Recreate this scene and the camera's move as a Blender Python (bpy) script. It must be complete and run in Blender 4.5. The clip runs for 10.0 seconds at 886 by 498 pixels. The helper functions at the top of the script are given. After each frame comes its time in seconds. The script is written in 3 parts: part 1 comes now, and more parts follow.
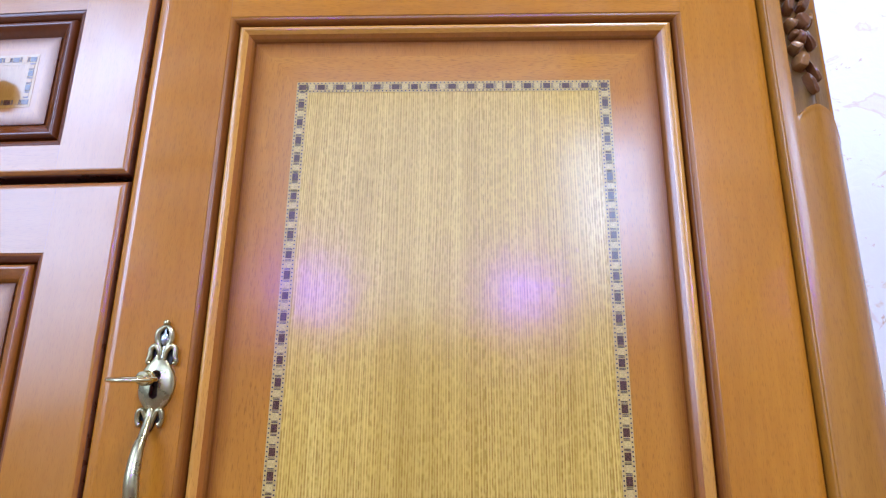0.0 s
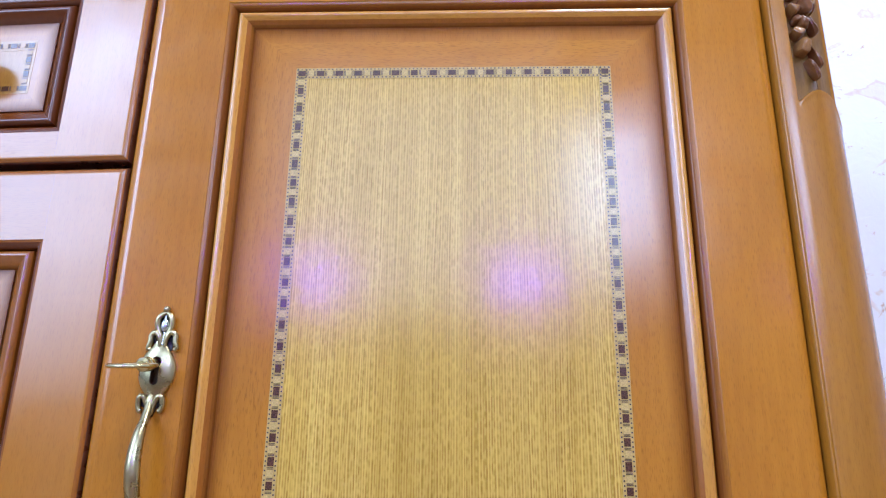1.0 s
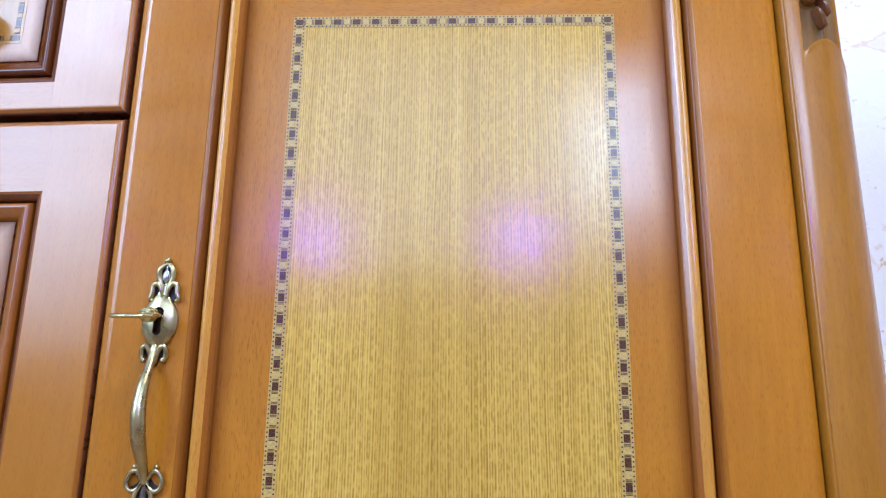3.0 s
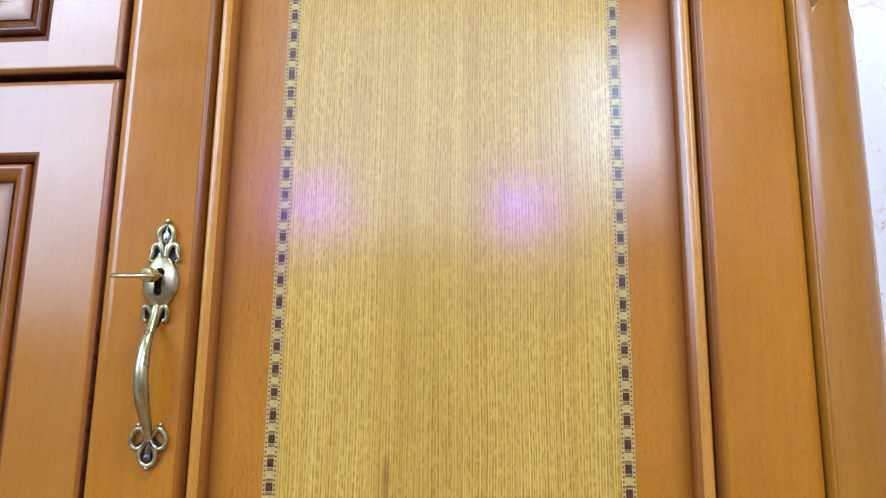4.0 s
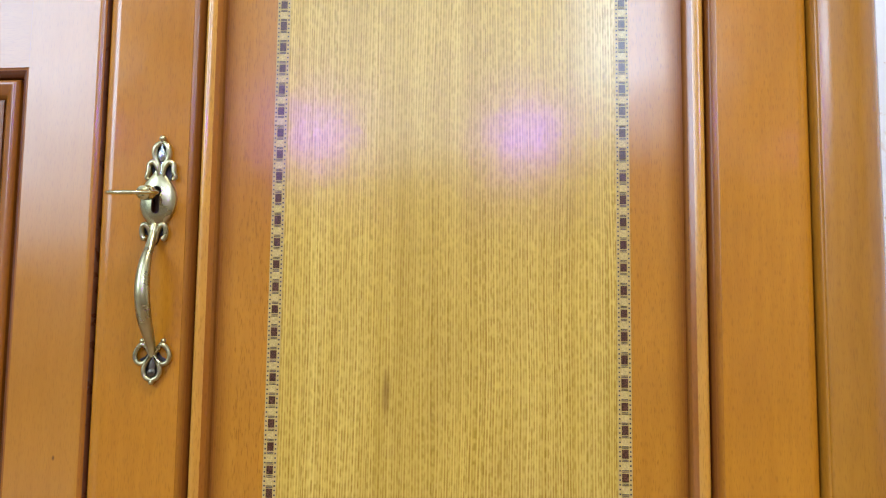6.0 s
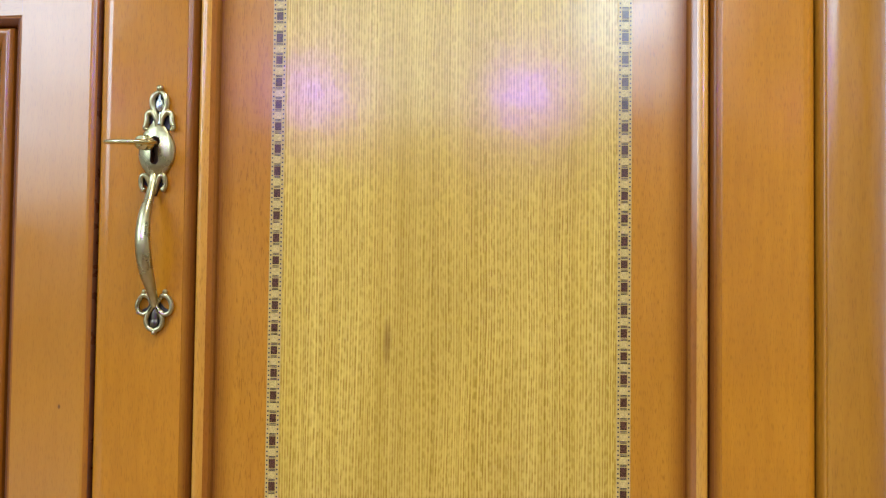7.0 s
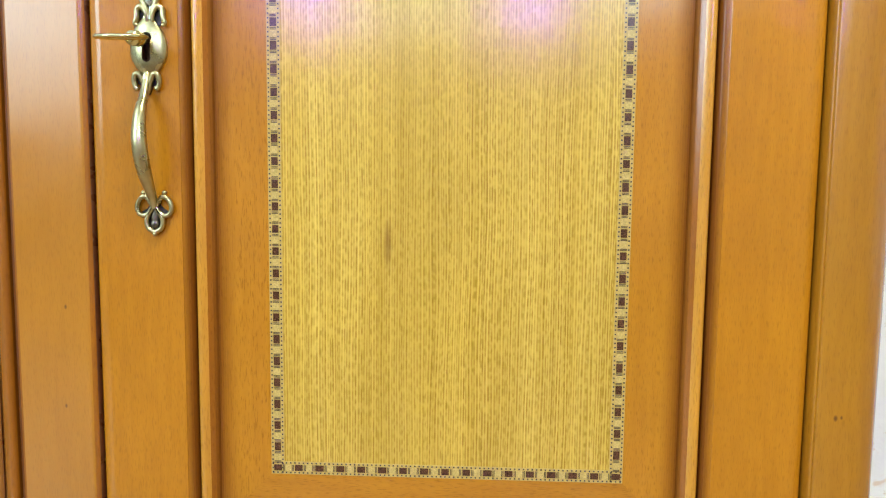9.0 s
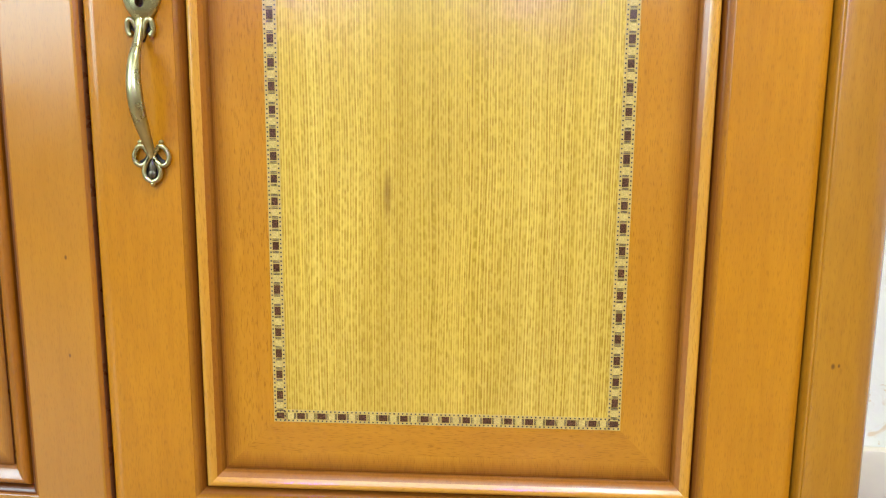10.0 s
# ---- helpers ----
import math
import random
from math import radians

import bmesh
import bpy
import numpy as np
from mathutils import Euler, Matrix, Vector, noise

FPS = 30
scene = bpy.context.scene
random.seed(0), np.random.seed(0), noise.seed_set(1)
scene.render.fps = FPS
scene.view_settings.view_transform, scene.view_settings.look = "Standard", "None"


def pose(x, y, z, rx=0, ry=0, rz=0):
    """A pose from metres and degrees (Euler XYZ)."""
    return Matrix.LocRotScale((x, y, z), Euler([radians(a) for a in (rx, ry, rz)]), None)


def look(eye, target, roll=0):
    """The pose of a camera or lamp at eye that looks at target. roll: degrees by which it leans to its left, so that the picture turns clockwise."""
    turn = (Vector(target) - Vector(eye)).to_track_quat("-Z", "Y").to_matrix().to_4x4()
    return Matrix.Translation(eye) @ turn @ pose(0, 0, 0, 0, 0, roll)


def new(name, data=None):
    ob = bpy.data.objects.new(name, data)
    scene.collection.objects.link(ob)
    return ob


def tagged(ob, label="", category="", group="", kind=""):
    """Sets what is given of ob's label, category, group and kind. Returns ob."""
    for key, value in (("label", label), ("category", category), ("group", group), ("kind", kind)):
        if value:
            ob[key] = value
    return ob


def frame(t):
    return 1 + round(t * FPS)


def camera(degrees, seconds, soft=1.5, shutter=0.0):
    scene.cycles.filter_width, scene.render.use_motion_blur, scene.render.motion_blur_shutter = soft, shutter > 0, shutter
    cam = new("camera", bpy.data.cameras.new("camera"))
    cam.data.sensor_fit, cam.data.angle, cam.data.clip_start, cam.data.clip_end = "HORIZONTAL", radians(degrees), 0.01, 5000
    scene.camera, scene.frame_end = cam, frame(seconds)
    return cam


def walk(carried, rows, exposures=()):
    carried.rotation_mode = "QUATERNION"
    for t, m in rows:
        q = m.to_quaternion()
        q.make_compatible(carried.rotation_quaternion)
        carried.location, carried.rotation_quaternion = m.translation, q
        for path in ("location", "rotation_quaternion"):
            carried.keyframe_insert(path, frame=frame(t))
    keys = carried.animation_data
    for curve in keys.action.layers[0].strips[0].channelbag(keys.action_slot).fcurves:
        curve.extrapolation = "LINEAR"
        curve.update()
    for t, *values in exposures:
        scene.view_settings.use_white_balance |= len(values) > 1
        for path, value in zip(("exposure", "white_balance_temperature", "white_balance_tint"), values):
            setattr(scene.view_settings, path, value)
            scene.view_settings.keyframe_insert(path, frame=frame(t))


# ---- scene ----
from math import cos, pi, sin

# ---- camera ----
cam = camera(66.2, 10.0, soft=1.2)
PATH = [
    (0, (0.013, -0.406, 0.415), (-0.067, 1.502, 1.01), 0.8),
    (0.5, (0.013, -0.405, 0.414), (-0.067, 1.505, 1.0), 0.8),
    (1, (0.013, -0.405, 0.413), (-0.067, 1.511, 0.98), 0.8),
    (1.5, (0.014, -0.404, 0.412), (-0.068, 1.518, 0.958), 0.8),
    (2, (0.014, -0.404, 0.411), (-0.068, 1.526, 0.929), 0.8),
    (2.5, (0.013, -0.404, 0.41), (-0.067, 1.534, 0.9), 0.8),
    (4, (0.013, -0.402, 0.404), (-0.068, 1.564, 0.764), 0.7),
    (4.5, (0.014, -0.4, 0.402), (-0.071, 1.573, 0.718), 0.7),
    (5, (0.015, -0.4, 0.399), (-0.072, 1.581, 0.664), 0.7),
    (5.5, (0.015, -0.399, 0.398), (-0.072, 1.587, 0.613), 0.7),
    (7, (0.015, -0.397, 0.389), (-0.073, 1.601, 0.443), 0.7),
    (7.5, (0.013, -0.397, 0.386), (-0.066, 1.601, 0.385), 0.6),
    (8, (0.014, -0.396, 0.383), (-0.068, 1.601, 0.322), 0.6),
    (8.5, (0.015, -0.396, 0.38), (-0.071, 1.599, 0.263), 0.6),
    (9, (0.015, -0.396, 0.378), (-0.071, 1.594, 0.196), 0.6),
    (9.5, (0.015, -0.396, 0.375), (-0.07, 1.589, 0.142), 0.6),
    (10, (0.016, -0.395, 0.372), (-0.073, 1.58, 0.073), 0.5),
]
walk(cam, [(t, look(eye, target, roll)) for t, eye, target, roll in PATH],
     exposures=[(0, 0.15, 5230, 16), (4.5, 0.20, 5650, 6), (7.5, 0.24, 6260, -1), (10, 0.65, 6720, -11)])

# ---- light ----
scene.view_settings.exposure = 0.0
world = bpy.data.worlds.new("sky")
scene.world = world
world.use_nodes = True
wn = world.node_tree
sky = wn.nodes.new("ShaderNodeTexSky")
sky.sky_type = "NISHITA"
sky.sun_disc = False
sky.sun_elevation, sky.sun_rotation = radians(35), radians(200)
wn.links.new(sky.outputs[0], wn.nodes["Background"].inputs[0])
wn.nodes["Background"].inputs[1].default_value = 0.1

BACK = -2.2      # inner face of the wall with the windows
WALL = 0.29      # inner face of the papered wall
WINDOWS = [(-3.05, -1.62, 0.62, 2.52), (-0.80, 0.38, 0.92, 2.02), (0.44, 0.80, 1.02, 1.76)]
# daylight in the openings: x0, x1, z0, z1, watts; dimmer low down, brightest in the upper sash
DAYLIGHT = [(-3.05, -1.62, 0.62, 0.88, 5.0), (-3.05, -1.62, 0.88, 1.20, 12.0), (-3.05, -1.62, 1.20, 2.00, 46.0),
            (-3.05, -2.30, 2.00, 2.52, 13.0), (-2.30, -1.62, 2.00, 2.52, 22.0), (-0.80, 0.38, 0.92, 2.02, 15.0), (0.44, 0.80, 1.02, 1.26, 2.2), (0.44, 0.80, 1.26, 1.76, 10.6)]
PURPLE = [(-1.434, 1.05, 0.5, 0.5), (-0.595, 1.035, 1.35, 2.5), (0.215, 1.035, 1.35, 2.5), (1.243, 1.02, 0.4, 0.4)]   # x, z, width and height against a lamp of 0.1 m


def area(name, x, y, z, w, h, power, color, turn):
    d = bpy.data.lights.new(name, "AREA")
    d.shape, d.size, d.size_y, d.energy, d.color = "RECTANGLE", w, h, power, color
    ob = new(name, d)
    ob.matrix_world = pose(x, y, z, *turn)
    return ob


for wx0, wx1, wz0, wz1, power in DAYLIGHT:
    area("window_daylight", (wx0 + wx1) / 2, BACK - 0.06, (wz0 + wz1) / 2, wx1 - wx0, wz1 - wz0, power, (0.62, 0.775, 1.0), (90, 0, 0))
# warm fill from above, added to brighten the front and its mouldings
area("overhead_fill_light", 0.5, -0.9, 2.44, 0.45, 0.45, 40.0, (1.0, 0.92, 0.80), (0, 0, 0))


# ---- materials ----
def nodes_of(name):
    m = bpy.data.materials.new(name)
    m.use_nodes = True
    t = m.node_tree
    return m, t, t.nodes["Principled BSDF"]


def add(t, kind, **values):
    n = t.nodes.new(kind)
    for key, value in values.items():
        n.inputs[key.replace("_", " ")].default_value = value
    return n


def ramp(t, source, stops):
    n = t.nodes.new("ShaderNodeValToRGB")
    e = n.color_ramp.elements
    while len(e) < len(stops):
        e.new(0.5)
    for el, (p, c) in zip(e, stops):
        el.position, el.color = p, (*c, 1) if len(c) == 3 else c
    t.links.new(source, n.inputs[0])
    return n


def mix(t, mode, factor, a, b):
    n = t.nodes.new("ShaderNodeMix")
    n.data_type, n.blend_type = "RGBA", mode
    for socket, v in ((n.inputs[0], factor), (n.inputs[6], a), (n.inputs[7], b)):
        if hasattr(v, "is_output"):
            t.links.new(v, socket)
        elif isinstance(v, (int, float)):
            socket.default_value = v
        else:
            socket.default_value = (*v, 1)
    return n.outputs[2]


def coords(t, scale, rot=(0, 0, 0), shift=True):
    """Object coordinates, stretched along the grain, shifted for every object by its own random number."""
    c = t.nodes.new("ShaderNodeTexCoord")
    m = t.nodes.new("ShaderNodeMapping")
    m.inputs["Scale"].default_value = scale
    m.inputs["Rotation"].default_value = [radians(a) for a in rot]
    t.links.new(c.outputs["Object"], m.inputs["Vector"])
    if shift:
        info = t.nodes.new("ShaderNodeObjectInfo")
        mul = t.nodes.new("ShaderNodeMath")
        mul.operation = "MULTIPLY"
        mul.inputs[1].default_value = 7.0
        t.links.new(info.outputs["Random"], mul.inputs[0])
        t.links.new(mul.outputs[0], m.inputs["Location"])
    return m.outputs[0]


def grain(t, vector, scale, detail=3.0, rough=0.5, distortion=0.0):
    n = add(t, "ShaderNodeTexNoise", Scale=scale, Detail=detail, Roughness=rough, Distortion=distortion)
    t.links.new(vector, n.inputs["Vector"])
    return n.outputs["Fac"]


def spot(t, x, z, radius):
    """A small dark pin knot, a little taller than wide, at one place of the board."""
    c = t.nodes.new("ShaderNodeTexCoord")
    k = t.nodes.new("ShaderNodeMapping")
    k.inputs["Scale"].default_value = (1 / radius, 10, 0.6 / radius)
    k.inputs["Location"].default_value = (-x / radius, 0, -z * 0.6 / radius)
    t.links.new(c.outputs["Object"], k.inputs["Vector"])
    g = t.nodes.new("ShaderNodeTexGradient")
    g.gradient_type = "SPHERICAL"
    t.links.new(k.outputs[0], g.inputs[0])
    return ramp(t, g.outputs["Fac"], [(0.0, (0, 0, 0)), (0.6, (0.8,) * 3)]).outputs[0]


def lacquered(name, light, dark, along="z", gloss=0.17, flecks=0.5, relief=0.03, coat=0.0, film=0.16, stripes=0.5, knots=(), sheen=0.5):
    """Stained beech under satin lacquer: slow tone changes, faint growth lines, short dark flecks along the grain."""
    m, t, p = nodes_of(name)
    k = {"z": (1, 1, 0.09), "x": (0.09, 1, 1)}[along]
    k2 = {"z": (1, 1, 0.11), "x": (0.11, 1, 1)}[along]
    slow = grain(t, coords(t, k), 14, 3, 0.55, 0.4)
    lines = grain(t, coords(t, k), 260, 2, 0.6)
    fleck = grain(t, coords(t, k2), 1900, 1, 0.4)
    cloud = grain(t, coords(t, (1, 1, 1)), 9, 2)
    mid = [a * 0.5 + b * 0.5 for a, b in zip(light, dark)]
    base = ramp(t, slow, [(0.3, mid), (0.68, light)]).outputs[0]
    base = mix(t, "MULTIPLY", stripes, base, ramp(t, lines, [(0.35, (0.82, 0.78, 0.7)), (0.65, (1, 1, 1))]).outputs[0])
    base = mix(t, "MULTIPLY", 0.7, base, ramp(t, cloud, [(0.3, (0.88, 0.84, 0.8)), (0.7, (1.04, 1.03, 1))]).outputs[0])
    mask = ramp(t, fleck, [(0.55, (0, 0, 0)), (0.70, (flecks, flecks, flecks))]).outputs[0]
    base = mix(t, "MIX", mask, base, [c * 0.55 for c in dark])
    for kx, kz, kr in knots:
        base = mix(t, "MIX", spot(t, kx, kz, kr), base, (0.07, 0.022, 0.006))
    t.links.new(base, p.inputs["Base Color"])
    p.inputs["Coat Weight"].default_value, p.inputs["Coat Roughness"].default_value = coat, film
    wear = grain(t, coords(t, (1, 1, 1)), 40, 3)
    t.links.new(ramp(t, wear, [(0.3, (gloss - 0.03,) * 3), (0.7, (gloss + 0.04,) * 3)]).outputs[0], p.inputs["Roughness"])
    b = add(t, "ShaderNodeBump", Strength=relief, Distance=0.0006)
    t.links.new(lines, b.inputs["Height"])
    t.links.new(b.outputs[0], p.inputs["Normal"])
    p.inputs["IOR"].default_value = 1.5
    p.inputs["Specular IOR Level"].default_value = sheen
    return m


def plain(name, color, rough=0.5, metal=0.0, vary=0.15, scale=60.0):
    m, t, p = nodes_of(name)
    n = grain(t, coords(t, (1, 1, 1)), scale, 4)
    lo, hi = [c * (1 - vary) for c in color], [min(1, c * (1 + vary)) for c in color]
    t.links.new(ramp(t, n, [(0.3, lo), (0.7, hi)]).outputs[0], p.inputs["Base Color"])
    t.links.new(ramp(t, n, [(0.3, (rough * 0.85,) * 3), (0.7, (min(1, rough * 1.15),) * 3)]).outputs[0], p.inputs["Roughness"])
    p.inputs["Metallic"].default_value = metal
    return m


HONEY, HONEY_DARK = (0.452, 0.178, 0.0095), (0.315, 0.106, 0.0060)
BEECH = lacquered("honey_beech", HONEY, HONEY_DARK, flecks=0.34)
BEECH_ACROSS = lacquered("honey_beech_across", HONEY, HONEY_DARK, "x", flecks=0.34)
BEAD = lacquered("honey_bead", (0.56, 0.262, 0.030), (0.39, 0.155, 0.014), "z", 0.17, 0.4, coat=0.45)
BEAD_ACROSS = lacquered("honey_bead_across", (0.56, 0.262, 0.030), (0.39, 0.155, 0.014), "x", 0.17, 0.4, coat=0.45)
BORDER = lacquered("panel_border", (0.44, 0.178, 0.011), (0.30, 0.102, 0.006))
BORDER_ACROSS = lacquered("panel_border_across", (0.44, 0.178, 0.011), (0.30, 0.102, 0.006), "x")
# very dark brown: stained edges, and shade painted into grooves and the keyhole
STAIN_SHADE = plain("dark_stain_and_shade", (0.075, 0.020, 0.007), 0.3, 0, 0.3, 150)
# brown finish of the mouldings, with their shade put into the same colours
BURST_SHADE = lacquered("brown_glaze_and_shade", (0.125, 0.032, 0.005), (0.080, 0.020, 0.004), "z", 0.2, 0.3, sheen=0.35)
SOFT_BURST_SHADE = lacquered("thin_glaze_and_shade", (0.30, 0.098, 0.007), (0.21, 0.062, 0.005), "z", 0.22, 0.3, coat=0.08, film=0.15)
GLAZE_SHADES = []
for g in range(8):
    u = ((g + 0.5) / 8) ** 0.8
    GLAZE_SHADES.append(lacquered("border_glaze_and_shade", [a + (b - a) * u for a, b in zip((0.15, 0.042, 0.006), (0.44, 0.178, 0.011))],
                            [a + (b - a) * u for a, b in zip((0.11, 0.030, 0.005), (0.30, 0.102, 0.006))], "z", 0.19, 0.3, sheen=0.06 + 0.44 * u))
REDDISH = lacquered("reddish_beech", (0.40, 0.162, 0.015), (0.27, 0.094, 0.009), gloss=0.18, flecks=0.22, relief=0.008, stripes=0.3, knots=((-0.0188, 0.304, 0.0011), (-0.0208, 0.243, 0.0010)))
REDDISH_ACROSS = lacquered("reddish_beech_across", (0.40, 0.162, 0.015), (0.27, 0.094, 0.009), "x", gloss=0.18, flecks=0.22, relief=0.008, stripes=0.3)
# drawer veneer and inlay dulled in colour for the window glare on them
GLARE_DULLED_VENEER = lacquered("glare_dulled_veneer", (0.42, 0.215, 0.040), (0.30, 0.140, 0.020), gloss=0.17, flecks=0.3, relief=0.01)
COLUMN = lacquered("column_wood", (0.375, 0.158, 0.011), (0.19, 0.064, 0.005), "z", 0.23, 0.25, relief=0.02, coat=0.15, film=0.2, knots=((0.2230, 0.249, 0.0014), (0.2262, 0.2495, 0.0009)))
CARVED = lacquered("carved_wood", (0.25, 0.100, 0.030), (0.040, 0.013, 0.006), "z", 0.2, 0.6, coat=0.5, film=0.1)
CARVED_PALE = lacquered("worn_carved_wood", (0.34, 0.165, 0.050), (0.10, 0.038, 0.012), "z", 0.18, 0.5)
# recess of the column head, a duller brown than the column
RECESS = lacquered("recess_wood", (0.25, 0.135, 0.036), (0.14, 0.065, 0.018), "z", 0.2, 0.3)
CARCASS = lacquered("carcass_wood", (0.22, 0.075, 0.015), (0.12, 0.04, 0.01), "z", 0.3, 0.3)
BRASS = plain("antique_brass", (0.42, 0.36, 0.19), 0.29, 1.0, 0.28, 85)
BRASS_DARK = plain("tarnished_brass", (0.13, 0.105, 0.075), 0.38, 1.0, 0.3, 120)
SKY_BRIGHT = plain("sky_bright_metal", (0.42, 0.43, 0.44), 0.28, 1.0, 0.25, 140)
NEAR_BLACK = plain("near_black_metal", (0.040, 0.034, 0.032), 0.42, 0.7, 0.4, 200)
KEY_METAL = plain("nickel_brass", (0.58, 0.53, 0.29), 0.22, 1.0, 0.15, 90)
MAPLE = plain("maple_strip", (0.47, 0.315, 0.088), 0.22, 0, 0.12, 400)
MAPLE_PALE = plain("pale_maple", (0.47, 0.325, 0.10), 0.22, 0, 0.25, 1100)
WENGE = plain("wenge", (0.070, 0.026, 0.011), 0.24, 0, 0.7, 1300)
BLACK_WOOD = plain("ebony", (0.040, 0.019, 0.012), 0.30, 0, 0.2, 500)
SKIRTING = plain("beige_skirting", (0.60, 0.54, 0.48), 0.5, 0, 0.05, 30)
KNOB_METAL = plain("bronzed_knob", (0.30, 0.155, 0.035), 0.35, 0.85, 0.2, 80)
CEILING = plain("white_ceiling", (0.68, 0.68, 0.68), 0.9, 0, 0.02)
PAINT = plain("pale_wall_paint", (0.44, 0.43, 0.43), 0.85, 0, 0.03, 12)
FLOOR = lacquered("floor_laminate", (0.34, 0.22, 0.12), (0.2, 0.12, 0.06), "x", 0.35)
WHITE = plain("white_gloss_paint", (0.78, 0.77, 0.75), 0.35, 0, 0.04)


def make_veneer():
    """Quarter-sawn oak veneer: dense short vertical pores in broad vertical bands, with one small dark knot streak."""
    m, t, p = nodes_of("oak_veneer")
    def calc(operation, a, b=0.0, c=0.0):
        n = t.nodes.new("ShaderNodeMath")
        n.operation = operation
        for socket, v in zip(n.inputs, (a, b, c)):
            if isinstance(v, (int, float)):
                socket.default_value = v
            else:
                t.links.new(v, socket)
        return n.outputs[0]

    def rows_of_pores(spacing, length, low, high):
        """Fine upright lines, 'spacing' apart, each broken into pores at heights of its own."""
        place = t.nodes.new("ShaderNodeTexCoord")
        split = t.nodes.new("ShaderNodeSeparateXYZ")
        t.links.new(place.outputs["Object"], split.inputs[0])
        wander = grain(t, coords(t, (1, 1, 0.10), shift=False), 45, 2, 0.5)
        u = calc("MULTIPLY_ADD", split.outputs[0], 1 / spacing, calc("MULTIPLY", wander, 4.2))
        column = t.nodes.new("ShaderNodeTexWhiteNoise")
        column.noise_dimensions = "1D"
        t.links.new(calc("FLOOR", u), column.inputs["W"])
        spot_ = t.nodes.new("ShaderNodeCombineXYZ")
        t.links.new(calc("MULTIPLY", column.outputs[0], 900.0), spot_.inputs[0])
        t.links.new(calc("MULTIPLY", split.outputs[2], 1 / length), spot_.inputs[2])
        broken = ramp(t, grain(t, spot_.outputs[0], 1.0, 1, 0.5), [(low, (0, 0, 0)), (high, (1, 1, 1))]).outputs[0]
        line = calc("SINE", calc("MULTIPLY", calc("FRACT", u), 3.14159))
        depth = calc("MULTIPLY_ADD", calc("FRACT", calc("MULTIPLY", column.outputs[0], 37.0)), 0.60, 0.65)
        return calc("MULTIPLY", calc("MULTIPLY", calc("POWER", line, 1.8), depth), calc("MULTIPLY_ADD", broken, 0.68, 0.32))

    pores = rows_of_pores(0.00155, 0.0058, 0.36, 0.58)
    ticks = rows_of_pores(0.0023, 0.0042, 0.44, 0.64)
    bands = grain(t, coords(t, (1, 1, 0.035), shift=False), 36, 4, 0.6, 0.5)
    cloud = grain(t, coords(t, (1, 1, 0.4), shift=False), 10, 2, 0.5, 1.0)
    streaks = grain(t, coords(t, (1, 1, 0.012), shift=False), 170, 2, 0.6)
    base = ramp(t, bands, [(0.30, (0.54, 0.345, 0.052)), (0.5, (0.61, 0.400, 0.070)), (0.68, (0.665, 0.450, 0.092))]).outputs[0]
    base = mix(t, "MULTIPLY", 0.8, base, ramp(t, cloud, [(0.3, (0.86, 0.84, 0.8)), (0.7, (1.05, 1.04, 1.0))]).outputs[0])
    base = mix(t, "MULTIPLY", 0.6, base, ramp(t, streaks, [(0.32, (0.84, 0.80, 0.70)), (0.6, (1.05, 1.05, 1.07))]).outputs[0])
    base = mix(t, "MIX", calc("MULTIPLY", pores, 0.78), base, (0.255, 0.130, 0.009))
    base = mix(t, "MIX", calc("MULTIPLY", ticks, 0.66), base, (0.27, 0.155, 0.012))
    c = t.nodes.new("ShaderNodeTexCoord")
    k = t.nodes.new("ShaderNodeMapping")
    k.inputs["Scale"].default_value = (320, 30, 54)
    k.inputs["Location"].default_value = (0.0345 * 320, 0, -0.344 * 54)
    t.links.new(c.outputs["Object"], k.inputs["Vector"])
    g = t.nodes.new("ShaderNodeTexGradient")
    g.gradient_type = "SPHERICAL"
    t.links.new(k.outputs[0], g.inputs[0])
    base = mix(t, "MIX", ramp(t, g.outputs["Fac"], [(0.0, (0, 0, 0)), (0.75, (0.62, 0.62, 0.62))]).outputs[0], base, (0.16, 0.07, 0.012))
    t.links.new(base, p.inputs["Base Color"])
    t.links.new(ramp(t, pores, [(0.15, (0.15,) * 3), (0.8, (0.27,) * 3)]).outputs[0], p.inputs["Roughness"])
    b = add(t, "ShaderNodeBump", Strength=0.04, Distance=0.0004)
    b.invert = True
    t.links.new(pores, b.inputs["Height"])
    t.links.new(b.outputs[0], p.inputs["Normal"])
    return m


def make_wallpaper():
    """White embossed paper with ragged pinkish-tan blotches, thin outlines and small scuffs."""
    m, t, p = nodes_of("wallpaper")
    v = coords(t, (1, 1, 1.1), shift=False)
    big = grain(t, v, 13, 5, 0.6, 0.8)
    small = grain(t, v, 42, 5, 0.65, 0.6)
    blot = ramp(t, big, [(0.56, (0, 0, 0)), (0.60, (0.75,) * 3), (0.63, (0.3,) * 3), (0.75, (0.5,) * 3)]).outputs[0]
    base = mix(t, "MIX", blot, (0.74, 0.735, 0.72), (0.61, 0.43, 0.27))
    chips = ramp(t, small, [(0.62, (0, 0, 0)), (0.66, (0.85,) * 3)]).outputs[0]
    base = mix(t, "MIX", chips, base, (0.54, 0.35, 0.22))
    t.links.new(base, p.inputs["Base Color"])
    p.inputs["Roughness"].default_value = 0.7
    b = add(t, "ShaderNodeBump", Strength=0.35, Distance=0.002)
    t.links.new(small, b.inputs["Height"])
    t.links.new(b.outputs[0], p.inputs["Normal"])
    return m


VENEER, WALLPAPER = make_veneer(), make_wallpaper()


